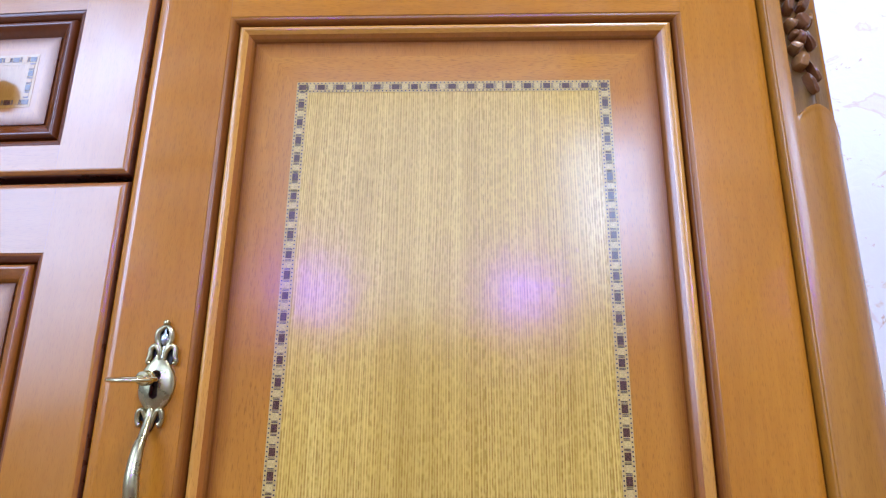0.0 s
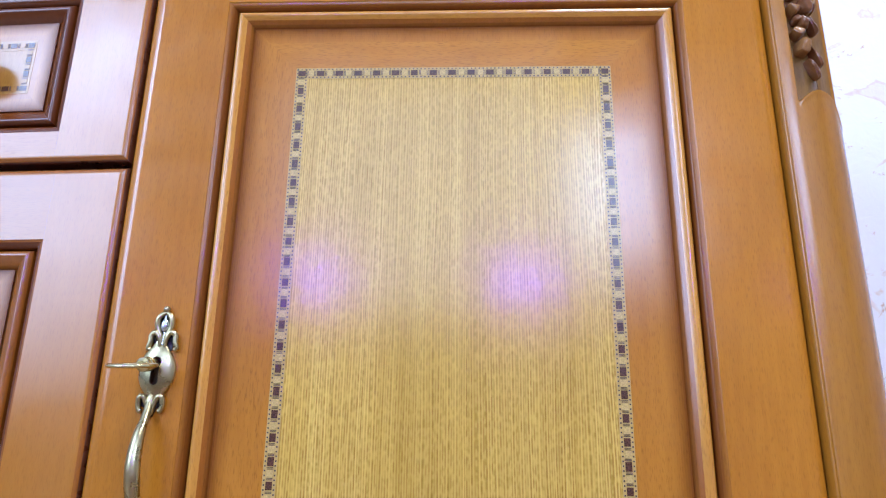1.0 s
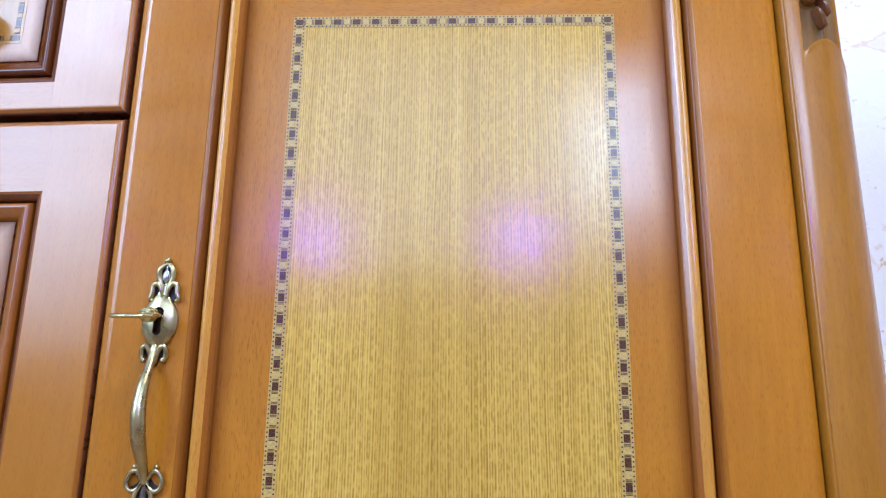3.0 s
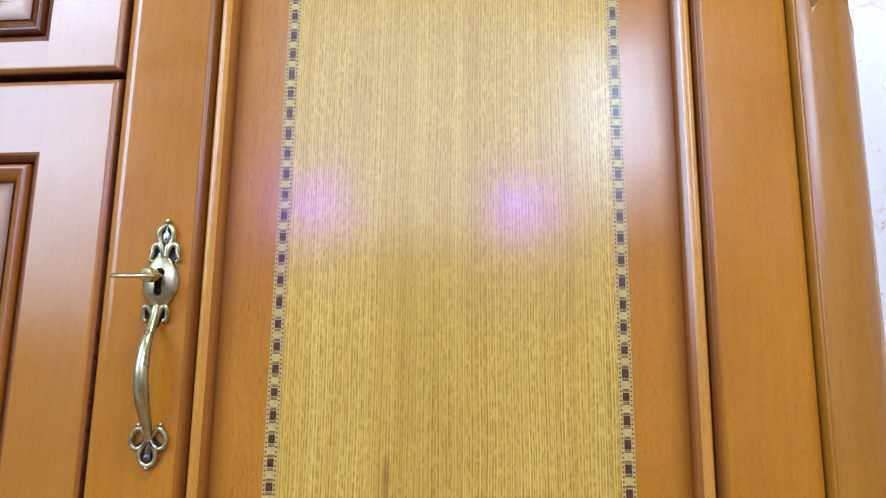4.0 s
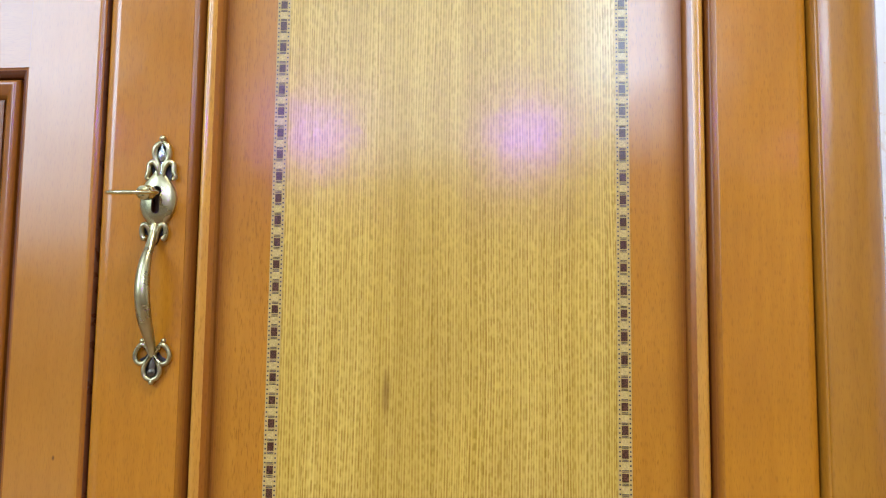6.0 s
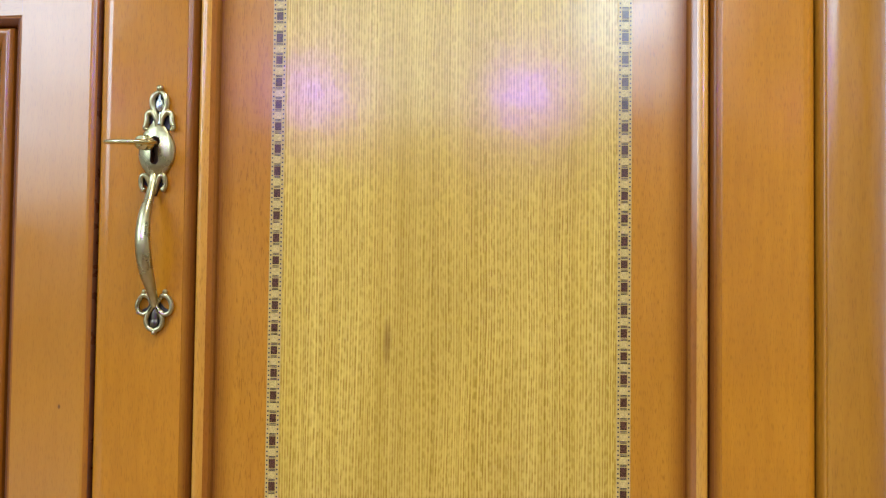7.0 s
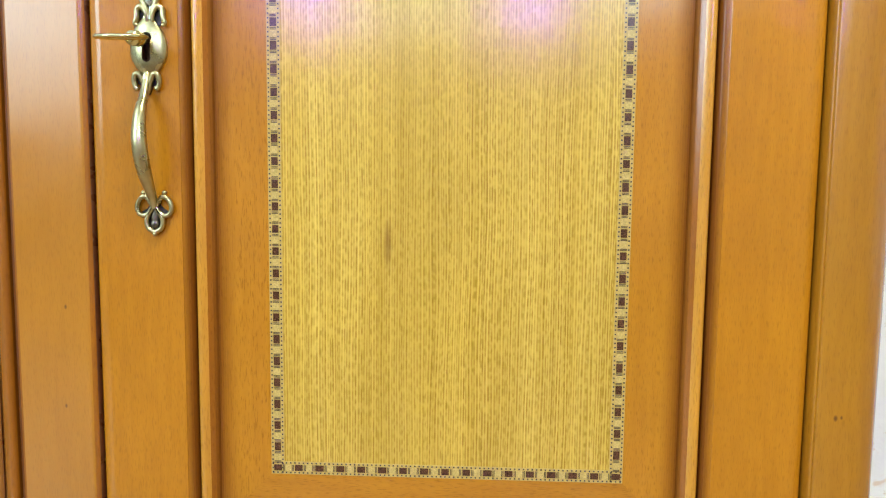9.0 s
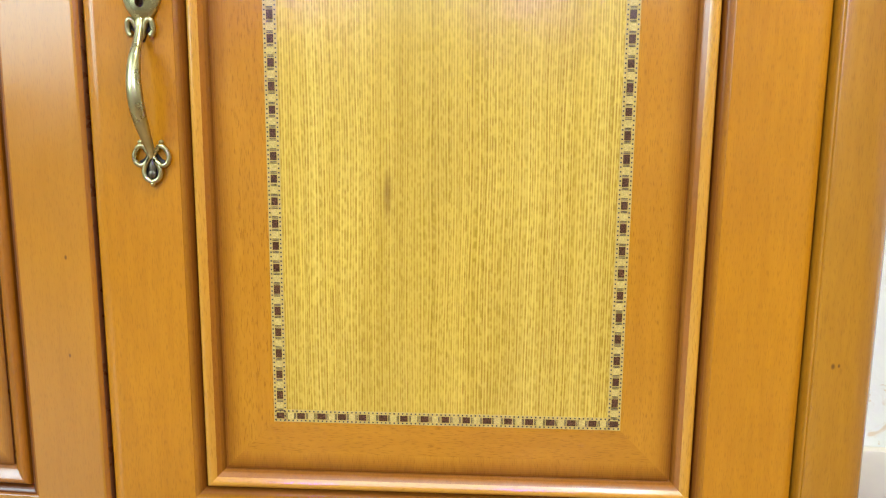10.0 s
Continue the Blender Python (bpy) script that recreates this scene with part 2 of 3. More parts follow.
def glow(name, color, strength):
    m, t, p = nodes_of(name)
    p.inputs["Base Color"].default_value = (*color, 1)
    p.inputs["Emission Color"].default_value = (*color, 1)
    p.inputs["Emission Strength"].default_value = strength
    return m


PURPLE_GLOW = glow("purple_led", (0.20, 0.0, 1.0), 74.0)
LAMP_GLOW = glow("lamp_diffuser", (1.0, 0.93, 0.82), 3.0)
GLASS, _t, _p = nodes_of("window_glass")
_p.inputs["Transmission Weight"].default_value, _p.inputs["Roughness"].default_value = 1.0, 0.02


# ---- building helpers ----
def part(name, bm, material, parent=None, label="", smooth=40, m=None):
    bmesh.ops.recalc_face_normals(bm, faces=bm.faces)
    me = bpy.data.meshes.new(name)
    bm.to_mesh(me)
    bm.free()
    for mat in material if isinstance(material, (list, tuple)) else [material]:
        me.materials.append(mat)
    if smooth:
        me.shade_smooth()
        me.set_sharp_from_angle(angle=radians(smooth))
    ob = new(name, me)
    if parent is not None:
        ob.parent = parent
    if m is not None:
        ob.matrix_basis = m
    if label:
        tagged(ob, label)
    return ob


def box(bm, x0, x1, y0, y1, z0, z1, mat=0):
    vs = [bm.verts.new((x, y, z)) for x in (x0, x1) for y in (y0, y1) for z in (z0, z1)]
    for q in ((0, 1, 3, 2), (4, 6, 7, 5), (0, 4, 5, 1), (2, 3, 7, 6), (0, 2, 6, 4), (1, 5, 7, 3)):
        bm.faces.new([vs[i] for i in q]).material_index = mat
    return vs


def soft_box(x0, x1, y0, y1, z0, z1, r=0.001, seg=2):
    bm = bmesh.new()
    box(bm, x0, x1, y0, y1, z0, z1)
    bmesh.ops.bevel(bm, geom=bm.edges[:], offset=r, segments=seg, affect="EDGES", profile=0.5)
    return bm


def ring_side(bm, rect, side, profile, mats=None):
    """One mitred side of a frame: profile is a list of (inset from the rectangle, y)."""
    x0, x1, z0, z1 = rect
    rows = []
    for d, y in profile:
        a, b, c, e = x0 + d, x1 - d, z0 + d, z1 - d
        ends = {"left": ((a, c), (a, e)), "right": ((b, c), (b, e)), "top": ((a, e), (b, e)), "bottom": ((a, c), (b, c))}[side]
        rows.append([bm.verts.new((x, y, z)) for x, z in ends])
    for i, (r, s) in enumerate(zip(rows, rows[1:])):
        f = bm.faces.new((r[0], r[1], s[1], s[0]))
        if mats:
            f.material_index = mats[i]


def arc(cx, cy, r, a0, a1, n, ry=None):
    ry = r if ry is None else ry
    return [(cx + r * cos(radians(a0 + (a1 - a0) * i / n)), cy + ry * sin(radians(a0 + (a1 - a0) * i / n))) for i in range(n + 1)]


def lathe(bm, profile, m, n=24, mat=0):
    """profile: (radius, height) along the local z of m."""
    rings = []
    for r, h in profile:
        rings.append([bm.verts.new(m @ Vector((r * cos(2 * pi * i / n), r * sin(2 * pi * i / n), h))) for i in range(n)])
    for a, b in zip(rings, rings[1:]):
        for i in range(n):
            bm.faces.new((a[i], a[(i + 1) % n], b[(i + 1) % n], b[i])).material_index = mat
    for ring in (rings[0], rings[-1]):
        bm.faces.new(ring).material_index = mat


def tube(bm, points, radii, n=12, flat=1.0, mat=0):
    """A round bar through the points, with a radius at each; flat squeezes it along the first side direction."""
    rings = []
    pts = [Vector(p) for p in points]
    for i, p in enumerate(pts):
        d = (pts[min(i + 1, len(pts) - 1)] - pts[max(i - 1, 0)]).normalized()
        side = d.cross(Vector((0, 1, 0)))
        if side.length < 0.05:
            side = Vector((1, 0, 0))
        side.normalize()
        up = side.cross(d).normalized()
        r = radii[i] if isinstance(radii, (list, tuple)) else radii
        rings.append([bm.verts.new(p + side * (r * cos(2 * pi * k / n)) + up * (r * flat * sin(2 * pi * k / n))) for k in range(n)])
    for a, b in zip(rings, rings[1:]):
        for k in range(n):
            bm.faces.new((a[k], a[(k + 1) % n], b[(k + 1) % n], b[k])).material_index = mat
    bm.faces.new(rings[0]).material_index = mat
    bm.faces.new(rings[-1]).material_index = mat


def curve_points(ctrl, n=24):
    """A smooth line through the control points (Catmull-Rom)."""
    c = [Vector(p) for p in ctrl]
    c = [c[0] * 2 - c[1]] + c + [c[-1] * 2 - c[-2]]
    out = []
    for i in range(1, len(c) - 2):
        for k in range(n):
            u = k / n
            a, b, d, e = c[i - 1:i + 3]
            out.append(0.5 * ((2 * b) + (d - a) * u + (2 * a - 5 * b + 4 * d - e) * u * u + (3 * b - a - 3 * d + e) * u ** 3))
    return out + [c[-2]]


# ---- room ----
def wall_with_openings():
    bm = bmesh.new()
    xs = [-3.6]
    for wx0, wx1, wz0, wz1 in WINDOWS:
        box(bm, xs[-1], wx0, BACK - 0.25, BACK, 0, 2.6)
        box(bm, wx0, wx1, BACK - 0.25, BACK, 0, wz0)
        box(bm, wx0, wx1, BACK - 0.25, BACK, wz1, 2.6)
        xs.append(wx1)
    box(bm, xs[-1], 2.6, BACK - 0.25, BACK, 0, 2.6)
    return bm


def box_mesh(*a):
    bm = bmesh.new()
    box(bm, *a)
    return bm


tagged(part("floor", box_mesh(-3.6, 2.6, BACK - 0.25, WALL + 0.2, -0.1, 0), FLOOR, smooth=0), "brown wood laminate floor", "floor", kind="structure")
tagged(part("ceiling", box_mesh(-3.6, 2.6, BACK - 0.25, WALL + 0.2, 2.6, 2.7), CEILING, smooth=0), "plain white painted ceiling", "ceiling", kind="structure")
tagged(part("wall_north", box_mesh(-3.6, 2.6, WALL, WALL + 0.2, 0, 2.6), WALLPAPER, smooth=0), "white embossed wallpaper with pinkish tan blotches", "wall", kind="structure")
tagged(part("wall_south", wall_with_openings(), PAINT, smooth=0), "pale plastered wall with three window openings", "wall", kind="structure")
tagged(part("wall_west", box_mesh(-3.8, -3.6, BACK - 0.25, WALL + 0.2, 0, 2.6), PAINT, smooth=0), "plain pale plastered wall", "wall", kind="structure")
tagged(part("wall_east", box_mesh(2.6, 2.8, BACK - 0.25, WALL + 0.2, 0, 2.6), WALLPAPER, smooth=0), "white embossed wallpaper with pinkish tan blotches", "wall", kind="structure")
tagged(part("baseboard", soft_box(0.262, 2.6, WALL - 0.014, WALL, 0, 0.070, 0.004), SKIRTING), "beige painted skirting board along the papered wall", "baseboard", kind="structure")

for i, (wx0, wx1, wz0, wz1) in enumerate(WINDOWS):
    win = tagged(new(f"window_{i + 1}"), "white-framed window letting in bright daylight", "window", kind="structure")
    rect, yf = (wx0, wx1, wz0, wz1), BACK - 0.16
    bm = bmesh.new()
    for side in ("left", "right", "top", "bottom"):
        ring_side(bm, rect, side, [(0, yf), (0, yf + 0.05), (0.05, yf + 0.05), (0.05, yf), (0, yf)])
    part("window_frame", bm, WHITE, win)
    pane = part("pane", box_mesh(wx0 + 0.05, wx1 - 0.05, yf + 0.02, yf + 0.026, wz0 + 0.05, wz1 - 0.05), GLASS, win, smooth=0)
    pane.visible_shadow = False
    part("window_sill", soft_box(wx0 - 0.04, wx1 + 0.04, BACK - 0.10, BACK + 0.14, wz0 - 0.035, wz0 - 0.003, 0.006), WHITE, win)

# ceiling lamp, added out of view for the overhead fill: square diffuser in a thin frame
lamp = tagged(new("added_ceiling_light"), "square white ceiling lamp with a warm diffuser, added out of view", "lamp")
part("frame", soft_box(0.24, 0.76, -1.16, -0.64, 2.57, 2.6, 0.006), WHITE, lamp)
part("diffuser", soft_box(0.27, 0.73, -1.13, -0.67, 2.545, 2.57, 0.008), LAMP_GLOW, lamp)

# small purple lamps: two large ones stand on the sill of the middle window, two small ones are fixed to the wall
for px, pz, size, tall in PURPLE:
    stands = size > 1
    led = tagged(new("purple_lamp"), "upright oval purple lamp on a foot on the window sill" if stands else "small round purple lamp fixed to the pale wall", "lamp", "purple lamps by the windows")
    led.matrix_world = pose(px, BACK + (0.03 if stands else 0), pz) @ Matrix.Diagonal((size, size, tall, 1))
    bm = bmesh.new()
    lathe(bm, [(0.05, 0), (0.05, 0.02), (0.045, 0.03), (0.036, 0.032)], pose(0, 0, 0, -90, 0, 0))
    part("housing", bm, WHITE, led)
    bm = bmesh.new()
    lathe(bm, [(0.035, 0.030), (0.034, 0.036), (0.025, 0.042), (0.01, 0.045)], pose(0, 0, 0, -90, 0, 0))
    part("lens", bm, PURPLE_GLOW, led)
    if stands:
        foot = (WINDOWS[1][2] - 0.003 - pz) / tall
        bm = bmesh.new()
        lathe(bm, [(0.030, foot), (0.030, foot + 0.002), (0.006, foot + 0.003), (0.005, -0.048)], pose(0, 0.012, 0))
        part("stem", bm, WHITE, led)

# ---- sideboard joinery ----
FACE = -0.005    # front of stiles and rails
STILE = 0.0545


def inlay(parent, rect, y, single, period=0.0131, pale=None):
    """Marquetry banding: pale strip, dotted rows, alternating dark and pale blocks with thin lines."""
    x0, x1, z0, z1 = rect
    bm = bmesh.new()
    for side in ("left", "right", "top", "bottom"):
        ring_side(bm, rect, side, [(0, y + 0.001), (0, y - 0.0002), (0.008, y - 0.0002), (0.008, y + 0.001)])
    pale = pale or (MAPLE, MAPLE_PALE)
    part("inlay_strip", bm, pale[0], parent, "pale maple banding strip", smooth=0)
    dots, lines, rest = bmesh.new(), bmesh.new(), bmesh.new()
    shared = {}
    yl, yh = y - 0.0004, y + 0.0005

    def block(kind, cx, cz, w, h, mat):
        if not single:
            box(rest, cx - w / 2, cx + w / 2, yl, yh, cz - h / 2, cz + h / 2, 0 if mat is WENGE else 1)
            return
        key = (kind, round(w, 5), round(h, 5))
        if key not in shared:
            me = bpy.data.meshes.new("inlay_block")
            b = bmesh.new()
            box(b, -w / 2, w / 2, yl, yh, -h / 2, h / 2)
            bmesh.ops.recalc_face_normals(b, faces=b.faces)
            b.to_mesh(me)
            b.free()
            me.materials.append(mat)
            shared[key] = me
        ob = new("inlay_block", shared[key])
        ob.parent = parent
        ob.location = (cx, 0, cz)

    rng = random.Random(5)
    for horizontal, length, start, fixed in ((True, x1 - x0, x0, z1 - 0.004), (True, x1 - x0, x0, z0 + 0.004),
                                             (False, z1 - z0, z0, x0 + 0.004), (False, z1 - z0, z0, x1 - 0.004)):
        inner = length - 0.008
        n = max(1, round(inner / period))
        step = inner / n
        for i in range(n + (1 if horizontal else 0)):
            s = start + 0.004 + step * i
            dark_len, pale_len, across = 0.0050 * rng.uniform(0.92, 1.05), 0.0040, 0.0038
            spots = []
            if horizontal or i > 0:
                spots.append(("dark", s, dark_len, WENGE))
            if i < n:
                spots.append(("pale", s + step / 2, pale_len, pale[1]))
            for kind, c, size, mat in spots:
                size = round(size * 5000) / 5000
                w, h = (size, across) if horizontal else (across, size)
                block(kind, c if horizontal else fixed, fixed if horizontal else c, w, h, mat)
            if i < n:
                for off in (0.0033, 0.0041, step - 0.0041, step - 0.0033):
                    c = s + off
                    w, h = (0.0004, across) if horizontal else (across, 0.0004)
                    cx, cz = (c, fixed) if horizontal else (fixed, c)
                    box(lines, cx - w / 2, cx + w / 2, yl, yh, cz - h / 2, cz + h / 2)
        m = round(length / 0.00262)
        for i in range(m if pale[0] is MAPLE else 0):
            c = start + length * (i + 0.5) / m
            for side in (-0.0030, 0.0030):
                cx, cz = (c, fixed + side) if horizontal else (fixed + side, c)
                a = 0.00045
                box(dots, cx - a, cx + a, yl, yh, cz - a, cz + a)
    if pale[0] is MAPLE:
        tagged(part("inlay_dotting", dots, BLACK_WOOD, parent, "rows of tiny dark dots", smooth=0), kind="stuff")
    else:
        dots.free()
    tagged(part("inlay_lining", lines, BLACK_WOOD, parent, "thin dark cross lines", smooth=0), kind="stuff")
    if single:
        rest.free()
    else:
        tagged(part("inlay_chequer", rest, [WENGE, pale[1]], parent, "alternating dark and pale blocks", smooth=0), kind="stuff")


def panelled(name, parent, rect, stile, rail, panel_in, label, single=True, m=None, darkened=False):
    """A framed front: two stiles, two rails, a mitred bead, a bordered panel with a banded veneer field."""
    x0, x1, z0, z1 = rect
    stile, rail = stile - 0.0012, rail - 0.0012
    core = part(name, soft_box(x0 + 0.004, x1 - 0.004, 0.0075, 0.018, z0 + 0.004, z1 - 0.004), CARCASS, parent, label, m=m)
    canted = parent is not unit
    stile_wood = (REDDISH, REDDISH_ACROSS) if canted else (BEECH, BEECH_ACROSS)
    # left unit's rounded edges: stain plus their dark reflection, both in the colour
    rim = STAIN_SHADE if canted else BEECH
    rd, deep = (0.0050, 0.0036) if canted else (0.0074, 0.0038)
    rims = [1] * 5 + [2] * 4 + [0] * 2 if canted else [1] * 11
    edge = [(0, 0.015)] + [(rd - a, b) for a, b in arc(0, FACE + deep, rd, 0, -90, 10, deep)]
    for side in ("left", "right"):
        bm = bmesh.new()
        ring_side(bm, rect, side, edge, rims)
        a, b = (x0 + rd, x0 + stile) if side == "left" else (x1 - stile, x1 - rd)
        bm.faces.new([bm.verts.new(p) for p in ((a, FACE, z0 + rd), (b, FACE, z0 + rd), (b, FACE, z1 - rd), (a, FACE, z1 - rd))])
        part("stile", bm, [stile_wood[0], rim, SOFT_BURST_SHADE], core)
    for side in ("bottom", "top"):
        bm = bmesh.new()
        ring_side(bm, rect, side, edge, rims)
        a, b = (z0 + rd, z0 + rail) if side == "bottom" else (z1 - rail, z1 - rd)
        xa, xb = x0 + stile + 0.0001, x1 - stile - 0.0001
        bm.faces.new([bm.verts.new(p) for p in ((xa, FACE, a), (xb, FACE, a), (xb, FACE, b), (xa, FACE, b))])
        part("rail", bm, [stile_wood[1], rim, SOFT_BURST_SHADE], core)
    # sticking, dark groove and bead, mitred; the brown tints include the groove's shade
    inner = (x0 + stile, x1 - stile, z0 + rail, z1 - rail)
    lip = [(-0.0004, FACE)] + arc(-0.0004, FACE + 0.0006, 0.0006, -90, -40, 3)
    ovolo = arc(0.0003, FACE + 0.0056, 0.0056, -84, -4, 12, 0.0052)
    sticking = lip + ovolo + [(0.0062, 0.0026), (0.0068, 0.0030)]
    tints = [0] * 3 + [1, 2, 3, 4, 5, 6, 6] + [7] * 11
    crown = arc(0.0098, -0.0010, 0.0030, 186, 292, 14, 0.0036)
    cx_, cy_ = crown[-1]
    flank = [(cx_ + (0.0188 - cx_) * u, cy_ + (0.0012 - cy_) * (0.70 * u + 0.30 * u ** 2.6)) for u in [i / 12 for i in range(1, 13)]]
    bead = [(0.0066, 0.0034)] + crown + flank + [(0.0189, 0.0048)]
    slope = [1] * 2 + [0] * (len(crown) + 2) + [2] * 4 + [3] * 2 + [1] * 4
    for side in ("left", "right", "top", "bottom"):
        across = side in ("top", "bottom")
        wood = stile_wood[1] if across else stile_wood[0]
        bm = bmesh.new()
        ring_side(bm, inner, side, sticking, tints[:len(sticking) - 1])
        part("sticking", bm, [wood] + ([BURST_SHADE] * 7 if darkened else [SOFT_BURST_SHADE] * 3 + [BURST_SHADE] * 4 if canted else [GLAZE_SHADES[6], GLAZE_SHADES[5], GLAZE_SHADES[4], GLAZE_SHADES[3], GLAZE_SHADES[2], GLAZE_SHADES[1], GLAZE_SHADES[0]]), core)
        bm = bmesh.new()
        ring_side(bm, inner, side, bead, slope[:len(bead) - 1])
        top = BURST_SHADE if darkened else SOFT_BURST_SHADE if canted else BEAD_ACROSS if across else BEAD
        part("bead_moulding", bm, [top] + ([BURST_SHADE] * 3 if darkened else [GLAZE_SHADES[0], SOFT_BURST_SHADE, GLAZE_SHADES[1]]), core)
    field = (inner[0] + 0.0186, inner[1] - 0.0186, inner[2] + 0.0186, inner[3] - 0.0186)
    panel_in -= 0.0012
    # border steps: glaze plus painted shade, darkest beside the bead
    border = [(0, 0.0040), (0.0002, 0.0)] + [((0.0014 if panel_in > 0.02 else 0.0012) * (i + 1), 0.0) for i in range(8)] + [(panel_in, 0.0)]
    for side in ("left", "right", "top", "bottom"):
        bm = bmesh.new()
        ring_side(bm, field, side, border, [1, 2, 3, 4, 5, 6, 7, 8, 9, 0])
        part("panel_border", bm, [REDDISH if canted else BORDER_ACROSS if side in ("top", "bottom") else BORDER, STAIN_SHADE] + GLAZE_SHADES, core)
    band = (field[0] + panel_in, field[1] - panel_in, field[2] + panel_in, field[3] - panel_in)
    bm = bmesh.new()
    bm.faces.new([bm.verts.new(p) for p in ((band[0] + 0.007, 0, band[2] + 0.007), (band[1] - 0.007, 0, band[2] + 0.007),
                                            (band[1] - 0.007, 0, band[3] - 0.007), (band[0] + 0.007, 0, band[3] - 0.007))])
    part("veneer_field", bm, GLARE_DULLED_VENEER if darkened else VENEER, core, "yellow oak veneer with fine vertical grain", smooth=0)
    inlay(core, band, 0.0, single, pale=(GLARE_DULLED_VENEER, GLARE_DULLED_VENEER) if darkened else None)
    return core


# ---- right unit ----
unit = tagged(new("sideboard"), "honey-stained beech sideboard with inlaid door and carved column", "sideboard")
bm = bmesh.new()
for b in ((-0.2108, 0.2106, 0.022, 0.28, 0.06, 0.085), (-0.2108, 0.2106, 0.022, 0.28, 0.765, 0.79), (-0.2108, -0.195, 0.022, 0.28, 0.085, 0.765),
          (0.196, 0.2106, 0.022, 0.28, 0.085, 0.765), (-0.195, 0.196, 0.272, 0.28, 0.085, 0.765), (-0.2108, 0.2106, 0.03, 0.27, 0, 0.06)):
    box(bm, *b)
part("body", bm, CARCASS, unit, smooth=0)
DOOR = (-0.2079, 0.2090, 0.0995, 0.7640)
door = panelled("door", unit, DOOR, STILE - 0.0006, 0.0545, 0.0325, "honey beech door with a banded oak veneer panel")

# ---- column with carved head ----
COLX, COLR = 0.2310, 0.0240


def column_profile():
    p = [(0.2097, 0.030), (0.2097, -0.0020)]
    p += arc(0.2113, -0.0045, 0.0016, 180, 280, 16, 0.0050)
    p += [(0.2121, -0.0091), (0.2125, -0.0087), (0.2129, -0.0093), (0.2136, -0.0096), (0.2205, -0.0098)]
    p += [(0.2205 + 0.0105 * i / 20, -0.0098 - 0.0004 * sin(pi * i / 40)) for i in range(1, 21)]
    p += arc(COLX, COLR - 0.0102, COLR, -88, 0, 44)
    p += [(COLX + COLR, 0.05), (COLX + COLR, 0.28)]
    return p


def smoothstep(a, b, x):
    u = max(0.0, min(1.0, (x - a) / (b - a)))
    return u * u * (3 - 2 * u)


def column_mesh():
    prof = column_profile()
    zs = [0.0, 0.06, 0.2, 0.4, 0.55, 0.60] + [0.612 + 0.0008 * i for i in range(68)] + [0.67, 0.69, 0.72, 0.75, 0.765, 0.79]
    bm = bmesh.new()
    rows = []
    for z in zs:
        row = []
        for x, y in prof:
            ang = math.atan2(y - (COLR - 0.0102), max(1e-6, x - COLX))
            arch = 0.6282 + 0.0080 * max(0.0, 1 - ((x - 0.2350) / 0.0128) ** 2) - 0.012 * smoothstep(0.2455, 0.2525, x)
            inside = smoothstep(arch, arch + 0.0009, z) * smoothstep(0.2212, 0.2236, x)
            inside *= 1 - smoothstep(-0.45, -0.25, ang) if x > COLX else 1
            inside *= 1 - smoothstep(0.745, 0.748, z)
            lip = 0.0004 * math.exp(-((z - arch + 0.0012) / 0.0022) ** 2) * smoothstep(0.2212, 0.2245, x)
            nx, ny = (cos(ang), sin(ang)) if x > COLX else (0.0, -1.0)
            d = 0.0092 * inside - lip
            row.append((bm.verts.new((x - nx * d, y - ny * d, z)), inside))
        rows.append(row)
    for a, b in zip(rows, rows[1:]):
        for i in range(len(prof) - 1):
            q = (a[i], a[i + 1], b[i + 1], b[i])
            bm.faces.new([v for v, _ in q]).material_index = 1 if sum(k for _, k in q) > 1.2 else 0
    return bm


column = part("column", column_mesh(), [COLUMN, RECESS], unit, "rounded honey column with a recessed head", smooth=35)
# buds and long petals of the carving: x, z, half width, half height, lean, squareness, worn
LUMPS = [(0.2290, 0.7130, 0.0042, 0.0056, 10, 0.62, 0), (0.2390, 0.7150, 0.0046, 0.0054, -12, 0.7, 0), (0.2362, 0.7010, 0.0053, 0.0066, 8, 0.75, 0),
         (0.2428, 0.7045, 0.0030, 0.0062, -6, 0.6, 1), (0.2282, 0.6988, 0.0040, 0.0050, 35, 0.5, 1), (0.2340, 0.6880, 0.0050, 0.0060, -14, 0.7, 0),
         (0.2400, 0.6880, 0.0027, 0.0086, 24, 0.6, 0), (0.2290, 0.6808, 0.0040, 0.0046, 32, 0.5, 1), (0.2312, 0.6700, 0.0050, 0.0062, -8, 0.52, 1),
         (0.2388, 0.6655, 0.0025, 0.0118, 22, 0.6, 0), (0.2358, 0.6545, 0.0028, 0.0092, 24, 0.6, 0), (0.2300, 0.7245, 0.0048, 0.0056, 0, 0.6, 0),
         (0.2390, 0.7265, 0.0044, 0.0060, 15, 0.65, 0), (0.2300, 0.6910, 0.0030, 0.0034, 0, 0.6, 0)]
rng = random.Random(3)
